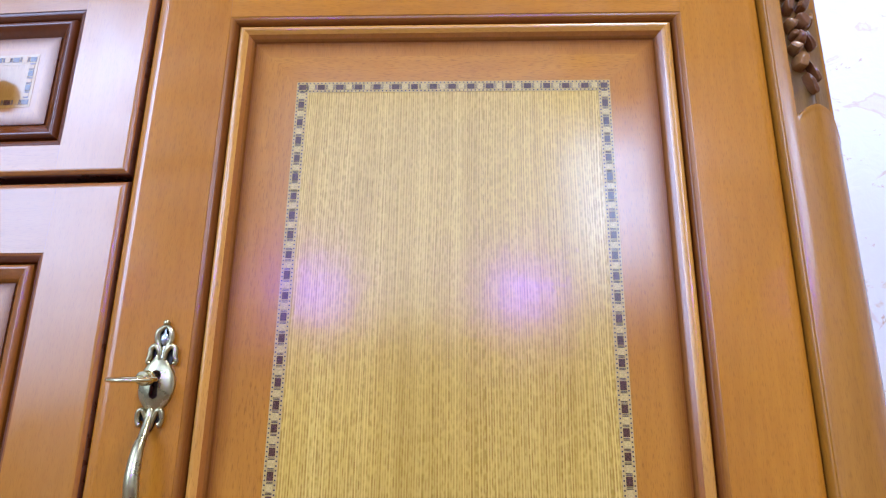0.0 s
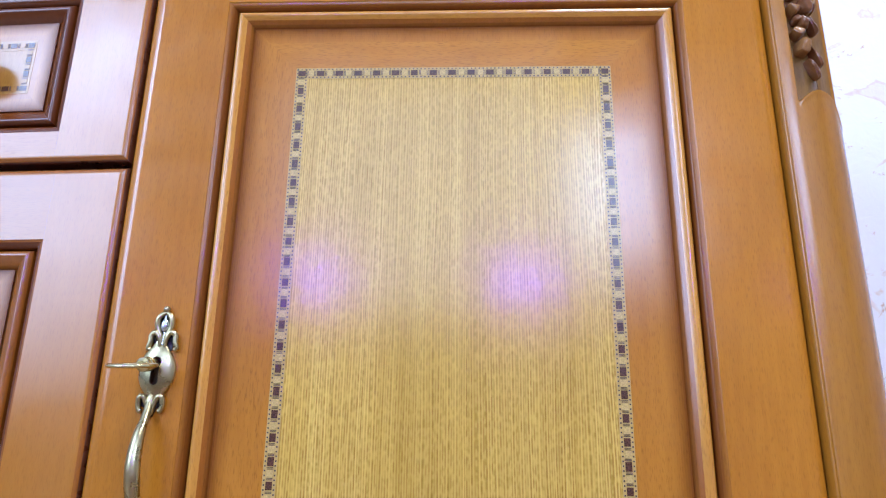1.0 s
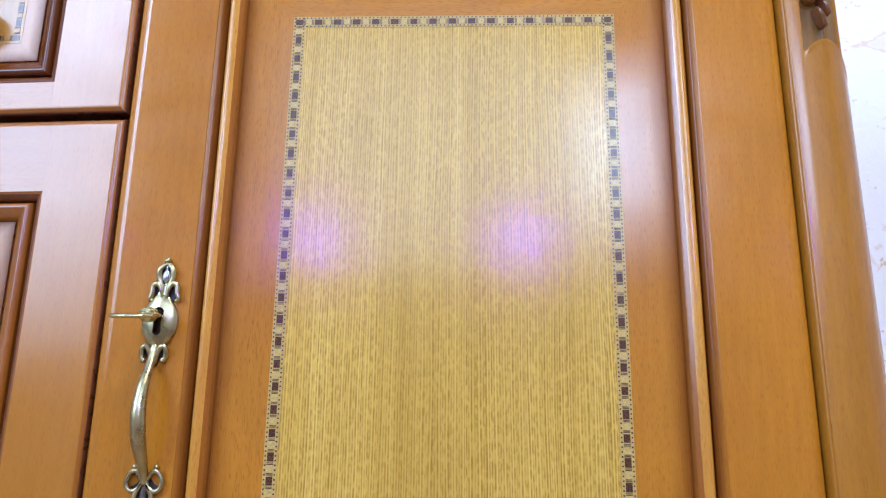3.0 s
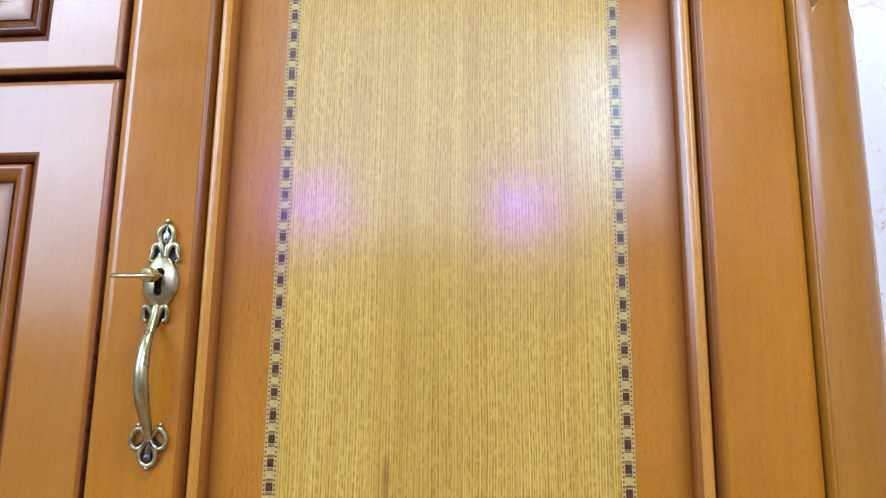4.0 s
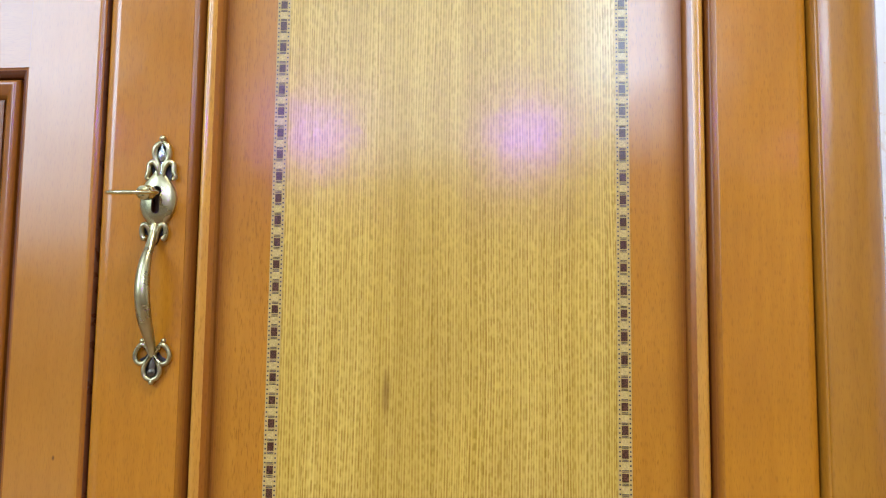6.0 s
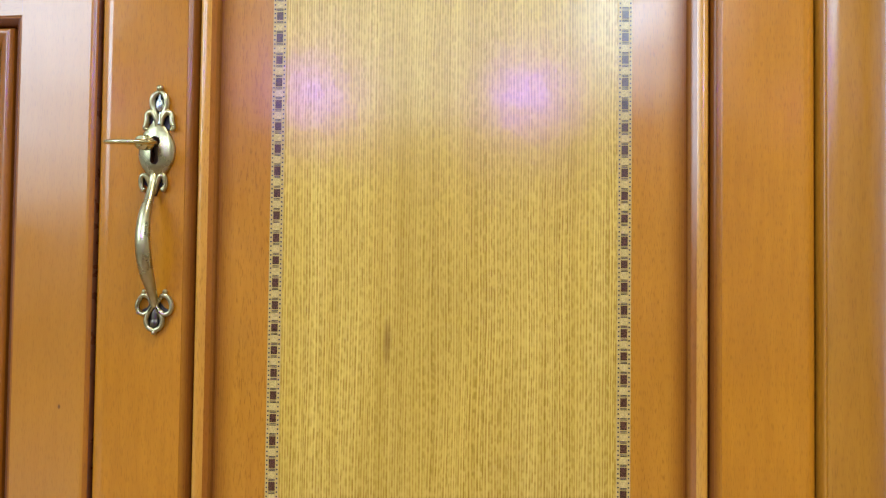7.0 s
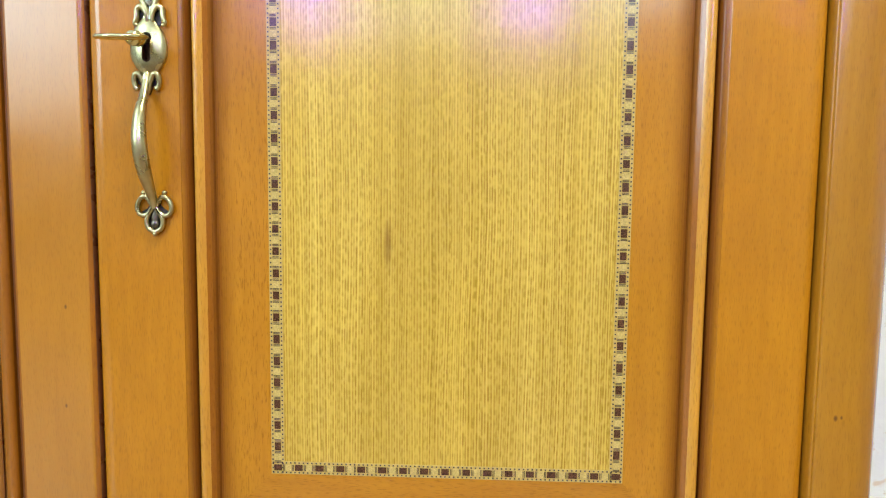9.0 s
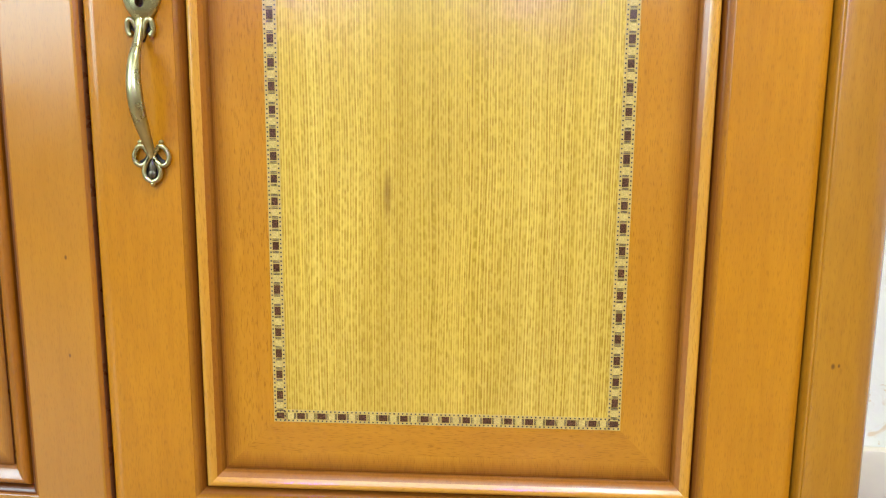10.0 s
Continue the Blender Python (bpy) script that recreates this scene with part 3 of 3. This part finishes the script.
for lx, lz, rx_, rz_, tilt, square, worn in LUMPS:
    bm = bmesh.new()
    bmesh.ops.create_icosphere(bm, subdivisions=4, radius=1.0)
    ph = rng.uniform(0, 6)
    cut = Vector((rng.uniform(-0.6, 0.6), -1.0, rng.uniform(-0.7, 0.7))).normalized()
    cut_side = Vector((rng.choice((-1, 1)) * rng.uniform(0.6, 1.0), -0.6, rng.uniform(-0.6, 0.6))).normalized()
    for v in bm.verts:
        c = v.co
        q = Vector([math.copysign(abs(a) ** square, a) for a in c])
        q *= 1 + 0.07 * sin(3.1 * c.x + ph) * sin(2.7 * c.z + 2 * ph)
        for n_, lim in ((cut, 0.80), (cut_side, 0.74)):      # chisel facets
            over = q.dot(n_) - lim
            if over > 0:
                q -= n_ * over * 0.85
        q.x *= 1.0 - 0.22 * q.z * sin(ph)
        if rz_ > 2 * rx_:                                    # a long petal narrows towards its root and has a hollow
            q.x *= 0.80 - 0.30 * q.z
            q.y += 0.25 * math.exp(-(q.x / 0.25) ** 2)
        v.co = q
    depth = min(0.0075, rx_ * 1.9)
    base_y = -0.0045 + 0.005 * smoothstep(0.234, 0.246, lx)
    part("carved_petal", bm, CARVED_PALE if worn else CARVED, column, "pale worn carved bud" if worn else "dark brown carved petal", smooth=38,
         m=pose(lx, base_y, lz, 0, -tilt, 0) @ Matrix.Diagonal((rx_ * 0.80, depth, rz_ * 0.82, 1)))

# ---- handle of the right door: keyhole plate, bow grip, lower rosette ----
HF = FACE
plate = bmesh.new()
# domed oval with a keyhole
cx, cz, rx_, rz_ = -0.1716, 0.4554, 0.0108, 0.0165


def keyhole_radius(a):
    """Distance from the plate's middle to the edge of the keyhole in the direction a."""
    best = 0.0
    for k in range(1, 90):
        q = k * 0.0001
        x, z = q * cos(a), q * sin(a)
        if x * x + (z - 0.0050) ** 2 < 0.0034 ** 2 or (abs(x) < 0.0024 and -0.0058 < z < 0.0050) or x * x + (z + 0.0058) ** 2 < 0.0026 ** 2:
            best = q
    return best


N = 48
hole = [(keyhole_radius(2 * pi * i / N) * cos(2 * pi * i / N), keyhole_radius(2 * pi * i / N) * sin(2 * pi * i / N)) for i in range(N)]
rings = []
for s in (0.0, 0.12, 0.35, 0.6, 0.82, 0.94, 1.0, 1.0):
    ring = []
    for i, (hx, hz) in enumerate(hole):
        a = math.atan2(sin(2 * pi * i / N) / rz_, cos(2 * pi * i / N) / rx_)
        ox = rx_ * cos(a) * (1.0 - 0.50 * max(0.0, -sin(a)) ** 3 - 0.55 * max(0.0, sin(a)) ** 3)
        oz = rz_ * sin(a) * (1.0 + (0.16 if sin(a) < 0 else 0.22) * abs(sin(a)) ** 5)
        x, z = hx + (ox - hx) * s, hz + (oz - hz) * s
        q = min(1.0, (x / rx_) ** 2 + (z / rz_) ** 2)
        y = HF - 0.0008 - 0.0042 * math.sqrt(max(0.0, 1 - q * 0.96))
        ring.append(Vector((cx + x, y, cz + z)))
    rings.append(ring)
rings[-1] = [Vector((v.x, HF + 0.0005, v.z)) for v in rings[-1]]
rings.insert(0, [Vector((v.x, HF + 0.0002, v.z)) for v in rings[0]])
vr = [[plate.verts.new(v) for v in r] for r in rings]
# the hole's inner wall takes the dark brown to paint in its shade
for a, b in zip(vr, vr[1:]):
    for i in range(N):
        plate.faces.new((a[i], a[(i + 1) % N], b[(i + 1) % N], b[i])).material_index = 1 if a is vr[0] else 0
plate_ob = part("keyhole_plate", plate, [BRASS, STAIN_SHADE], door, "antique brass oval plate with a keyhole", smooth=60)
# flat black sheet in place of the dark depth of the hole
bm = bmesh.new()
box(bm, cx - 0.004, cx + 0.004, HF - 0.0004, HF - 0.0001, cz - 0.009, cz + 0.010)
part("keyhole", bm, BLACK_WOOD, door, "black sheet put in for the shade inside the keyhole", smooth=0)


def mirrored(points, axis_x):
    return [(2 * axis_x - x, y, z) for x, y, z in points]


Y = HF - 0.0022
# finial: two leaves meeting round a drop, little ball on top, side scrolls
finial = bmesh.new()
tx = -0.1700
leaf = [(tx - 0.0008, Y, 0.4711), (tx - 0.0018, Y, 0.4761), (tx - 0.0042, Y, 0.4816), (tx - 0.0040, Y - 0.0006, 0.4866), (tx - 0.0014, Y, 0.4896), (tx, Y, 0.4900)]
scroll = [(tx - 0.0014, Y, 0.4698), (tx - 0.0022, Y - 0.0005, 0.4746), (tx - 0.0046, Y - 0.0005, 0.4781), (tx - 0.0072, Y, 0.4766),
          (tx - 0.0076, Y, 0.4724), (tx - 0.0086, Y, 0.4688), (tx - 0.0070, Y, 0.4678)]
for line in (leaf, scroll):
    for pts in (line, mirrored(line, tx)):
        c = curve_points(pts, 8)
        tube(finial, c, [0.0010 + 0.0007 * sin(pi * i / (len(c) - 1)) for i in range(len(c))], 10)
bmesh.ops.create_icosphere(finial, subdivisions=2, radius=0.0021, matrix=Matrix.Translation((tx, Y, 0.4922)))
part("finial", finial, BRASS, door, "antique brass scrolled finial", smooth=60)
# silvery metal puts the drop's sky reflection into its own colour
bm = bmesh.new()
bmesh.ops.create_icosphere(bm, subdivisions=3, radius=1.0, matrix=pose(tx, Y + 0.0002, 0.4824) @ Matrix.Diagonal((0.0026, 0.0018, 0.0040, 1)))
tube(bm, [(tx, Y, 0.4848), (tx, Y, 0.4888)], [0.0014, 0.0005], 8)
tube(bm, [(tx, Y + 0.001, 0.4711), (tx, Y + 0.001, 0.4791)], [0.0022, 0.0008], 8)
part("drop", bm, SKY_BRIGHT, door, "drop in the finial, silvery for its sky reflection")


def backing(outline, axis_x, y0, y1):
    """A flat plate with a mirrored outline: half widths and heights from top to bottom."""
    bm = bmesh.new()
    pts = [(axis_x - w, z) for w, z in outline] + [(axis_x + w, z) for w, z in reversed(outline)]
    front = [bm.verts.new((x, y0, z)) for x, z in pts]
    rear = [bm.verts.new((x, y1, z)) for x, z in pts]
    bm.faces.new(front)
    bm.faces.new(rear)
    for i in range(len(pts)):
        k = (i + 1) % len(pts)
        bm.faces.new((front[i], front[k], rear[k], rear[i]))
    return bm


# dark plates added behind the brass scrollwork, giving its openings their shade
part("finial_backing", backing([(0.0006, 0.4898), (0.0036, 0.4876), (0.0046, 0.4836), (0.0036, 0.4786), (0.0020, 0.4751), (0.0052, 0.4776), (0.0066, 0.4751),
                                (0.0060, 0.4711), (0.0052, 0.4676)], tx, HF - 0.0009, HF + 0.0002), NEAR_BLACK, door, "dark plate added for the shade in the finial openings", smooth=0)

# lower scrolls of the plate and the bow grip
scrolls = bmesh.new()
bx = -0.1728
low = [(bx - 0.0004, Y, 0.4308), (bx - 0.0022, Y, 0.4358), (bx - 0.0042, Y - 0.0006, 0.4403), (bx - 0.0066, Y - 0.0005, 0.4400),
       (bx - 0.0072, Y, 0.4358), (bx - 0.0062, Y, 0.4323), (bx - 0.0050, Y, 0.4333)]
for pts in (low, mirrored(low, bx)):
    c = curve_points(pts, 8)
    tube(scrolls, c, [0.0010 + 0.0006 * sin(pi * i / (len(c) - 1)) for i in range(len(c))], 10)
bmesh.ops.create_icosphere(scrolls, subdivisions=3, radius=1.0, matrix=pose(bx, Y, 0.4358) @ Matrix.Diagonal((0.0030, 0.0022, 0.0070, 1)))
part("scroll_mount", scrolls, BRASS, door, "antique brass scroll mount", smooth=60)
part("scroll_backing", backing([(0.0030, 0.4408), (0.0062, 0.4400), (0.0060, 0.4353), (0.0030, 0.4338), (0.0012, 0.4290)], bx, HF - 0.0009, HF + 0.0002), NEAR_BLACK, door,
     "dark plate added for the shade between the scrolls", smooth=0)
grip = bmesh.new()
c = curve_points([(-0.1730, Y - 0.0005, 0.4370), (-0.1727, Y - 0.0045, 0.4280), (-0.1724, Y - 0.0100, 0.4180), (-0.1721, Y - 0.0128, 0.4060),
                  (-0.1715, Y - 0.0128, 0.3960), (-0.1709, Y - 0.0108, 0.3860), (-0.1704, Y - 0.0064, 0.3770), (-0.1703, Y - 0.0018, 0.3690), (-0.1704, Y, 0.3640)], 10)
n = len(c) - 1
tube(grip, c, [0.0022 + 0.0021 * smoothstep(0, 0.45, i / n) - 0.0023 * smoothstep(0.55, 1.0, i / n) for i in range(n + 1)], 16, 0.8)
part("grip", grip, BRASS, door, "curved antique brass pull", smooth=60)
# lower rosette: two side loops, a pointed tongue with a screw
ros = bmesh.new()
rx0 = -0.1704
loop = [(rx0 - 0.0012, Y, 0.3655), (rx0 - 0.0034, Y, 0.3688), (rx0 - 0.0058, Y - 0.0006, 0.3708), (rx0 - 0.0088, Y, 0.3684), (rx0 - 0.0102, Y, 0.3645),
        (rx0 - 0.0092, Y, 0.3610), (rx0 - 0.0062, Y, 0.3596), (rx0 - 0.0032, Y, 0.3612), (rx0 - 0.0010, Y, 0.3645)]
tongue = [(rx0 - 0.0006, Y, 0.3650), (rx0 - 0.0036, Y, 0.3600), (rx0 - 0.0048, Y, 0.3560), (rx0 - 0.0036, Y, 0.3520), (rx0, Y, 0.3500)]
for line in (loop, tongue):
    for pts in (line, mirrored(line, rx0)):
        c = curve_points(pts, 8)
        tube(ros, c, 0.0014, 10)
bmesh.ops.create_icosphere(ros, subdivisions=2, radius=0.0016, matrix=Matrix.Translation((rx0, Y, 0.3490)))
for s in (-1, 1):
    bmesh.ops.create_icosphere(ros, subdivisions=2, radius=0.0015, matrix=Matrix.Translation((rx0 + s * 0.0062, Y, 0.3728)))
part("rosette", ros, BRASS, door, "antique brass looped rosette", smooth=60)
part("rosette_backing", backing([(0.0008, 0.3690), (0.0030, 0.3660), (0.0050, 0.3635), (0.0082, 0.3618), (0.0060, 0.3602), (0.0040, 0.3606), (0.0046, 0.3560), (0.0034, 0.3520),
                                 (0.0006, 0.3500)], rx0, HF - 0.0009, HF + 0.0002), NEAR_BLACK, door, "dark plate added behind the rosette", smooth=0)
bm = bmesh.new()
bmesh.ops.create_icosphere(bm, subdivisions=3, radius=1.0, matrix=pose(rx0 - 0.0002, HF - 0.0008, 0.3585) @ Matrix.Diagonal((0.0026, 0.0016, 0.0066, 1)))
part("tongue", bm, BRASS_DARK, door, "tarnished brass tongue")
bm = bmesh.new()
lathe(bm, [(0.0024, 0), (0.0024, 0.0012), (0.0016, 0.0018)], pose(rx0, HF - 0.0014, 0.3545, 90, 0, 0), 16)
part("screw", bm, BRASS_DARK, door, "small steel screw head")

# ---- key in the lock ----
key = tagged(new("key"), "small brass key with a flat ring bow in the lock", "key")
key.matrix_world = pose(cx - 0.0004, HF - 0.001, cz + 0.0046, 9, 0, 0)
bm = bmesh.new()
lathe(bm, [(0.0021, -0.004), (0.0021, 0.022)], pose(0, 0, 0, 90, 0, 0), 16)
part("shank", bm, KEY_METAL, key)
bm = bmesh.new()
lathe(bm, [(0.0022, 0.009), (0.0040, 0.0105), (0.0044, 0.0125), (0.0036, 0.0145), (0.0030, 0.0150), (0.0042, 0.0165), (0.0040, 0.0190), (0.0022, 0.0205)], pose(0, 0, 0, 90, 0, 0), 20)
part("collar", bm, KEY_METAL, key)
bm = bmesh.new()
ringv = []
for i in range(40):
    p0 = Vector((0.0118 * sin(2 * pi * i / 40), -0.0310 + 0.0098 * cos(2 * pi * i / 40), 0))
    d = Vector((sin(2 * pi * i / 40), cos(2 * pi * i / 40), 0))
    ringv.append([bm.verts.new(p0 + d * (0.0022 * cos(2 * pi * k / 10)) + Vector((0, 0, 0.0013 * sin(2 * pi * k / 10)))) for k in range(10)])
for i in range(40):
    a, b = ringv[i], ringv[(i + 1) % 40]
    for k in range(10):
        bm.faces.new((a[k], a[(k + 1) % 10], b[(k + 1) % 10], b[k]))
part("bow", bm, KEY_METAL, key, smooth=60)

# ---- left unit: drawer over door, standing at a slight angle ----
CANT = -3.0
left = tagged(new("sideboard"), "honey-stained sideboard section with a drawer above a door", "sideboard")
left.matrix_world = pose(-0.2092, 0.0005, 0, 0, 0, CANT)
W = 0.415
bm = bmesh.new()
for b in ((-W, -0.016, 0.022, 0.25, 0.06, 0.085), (-W, -0.016, 0.022, 0.25, 0.765, 0.79), (-W, -W + 0.016, 0.022, 0.25, 0.085, 0.765),
          (-0.031, -0.016, 0.022, 0.25, 0.085, 0.765), (-W + 0.016, -0.031, 0.022, 0.25, 0.58, 0.60), (-W + 0.016, -0.031, 0.242, 0.25, 0.085, 0.765),
          (-W, -0.016, 0.03, 0.24, 0, 0.06)):
    box(bm, *b)
part("body", bm, CARCASS, left, smooth=0)
panelled("door", left, (-W, 0, 0.0995, 0.5870), STILE - 0.0042, 0.0500, 0.0325, "honey beech door with a banded oak panel", single=False)
drawer = panelled("drawer", left, (-W, -0.0010, 0.5915, 0.7430), STILE - 0.0018, 0.0235, 0.0150, "honey beech drawer front with a banded panel", single=False, darkened=True)
bm = bmesh.new()
lathe(bm, [(0.006, 0), (0.005, 0.006), (0.006, 0.010), (0.0115, 0.014), (0.0122, 0.019), (0.0102, 0.024), (0.005, 0.0265)], pose(-0.122, 0, 0.6660, 90, 0, 0))
part("knob", bm, KNOB_METAL, drawer, "round bronzed knob")
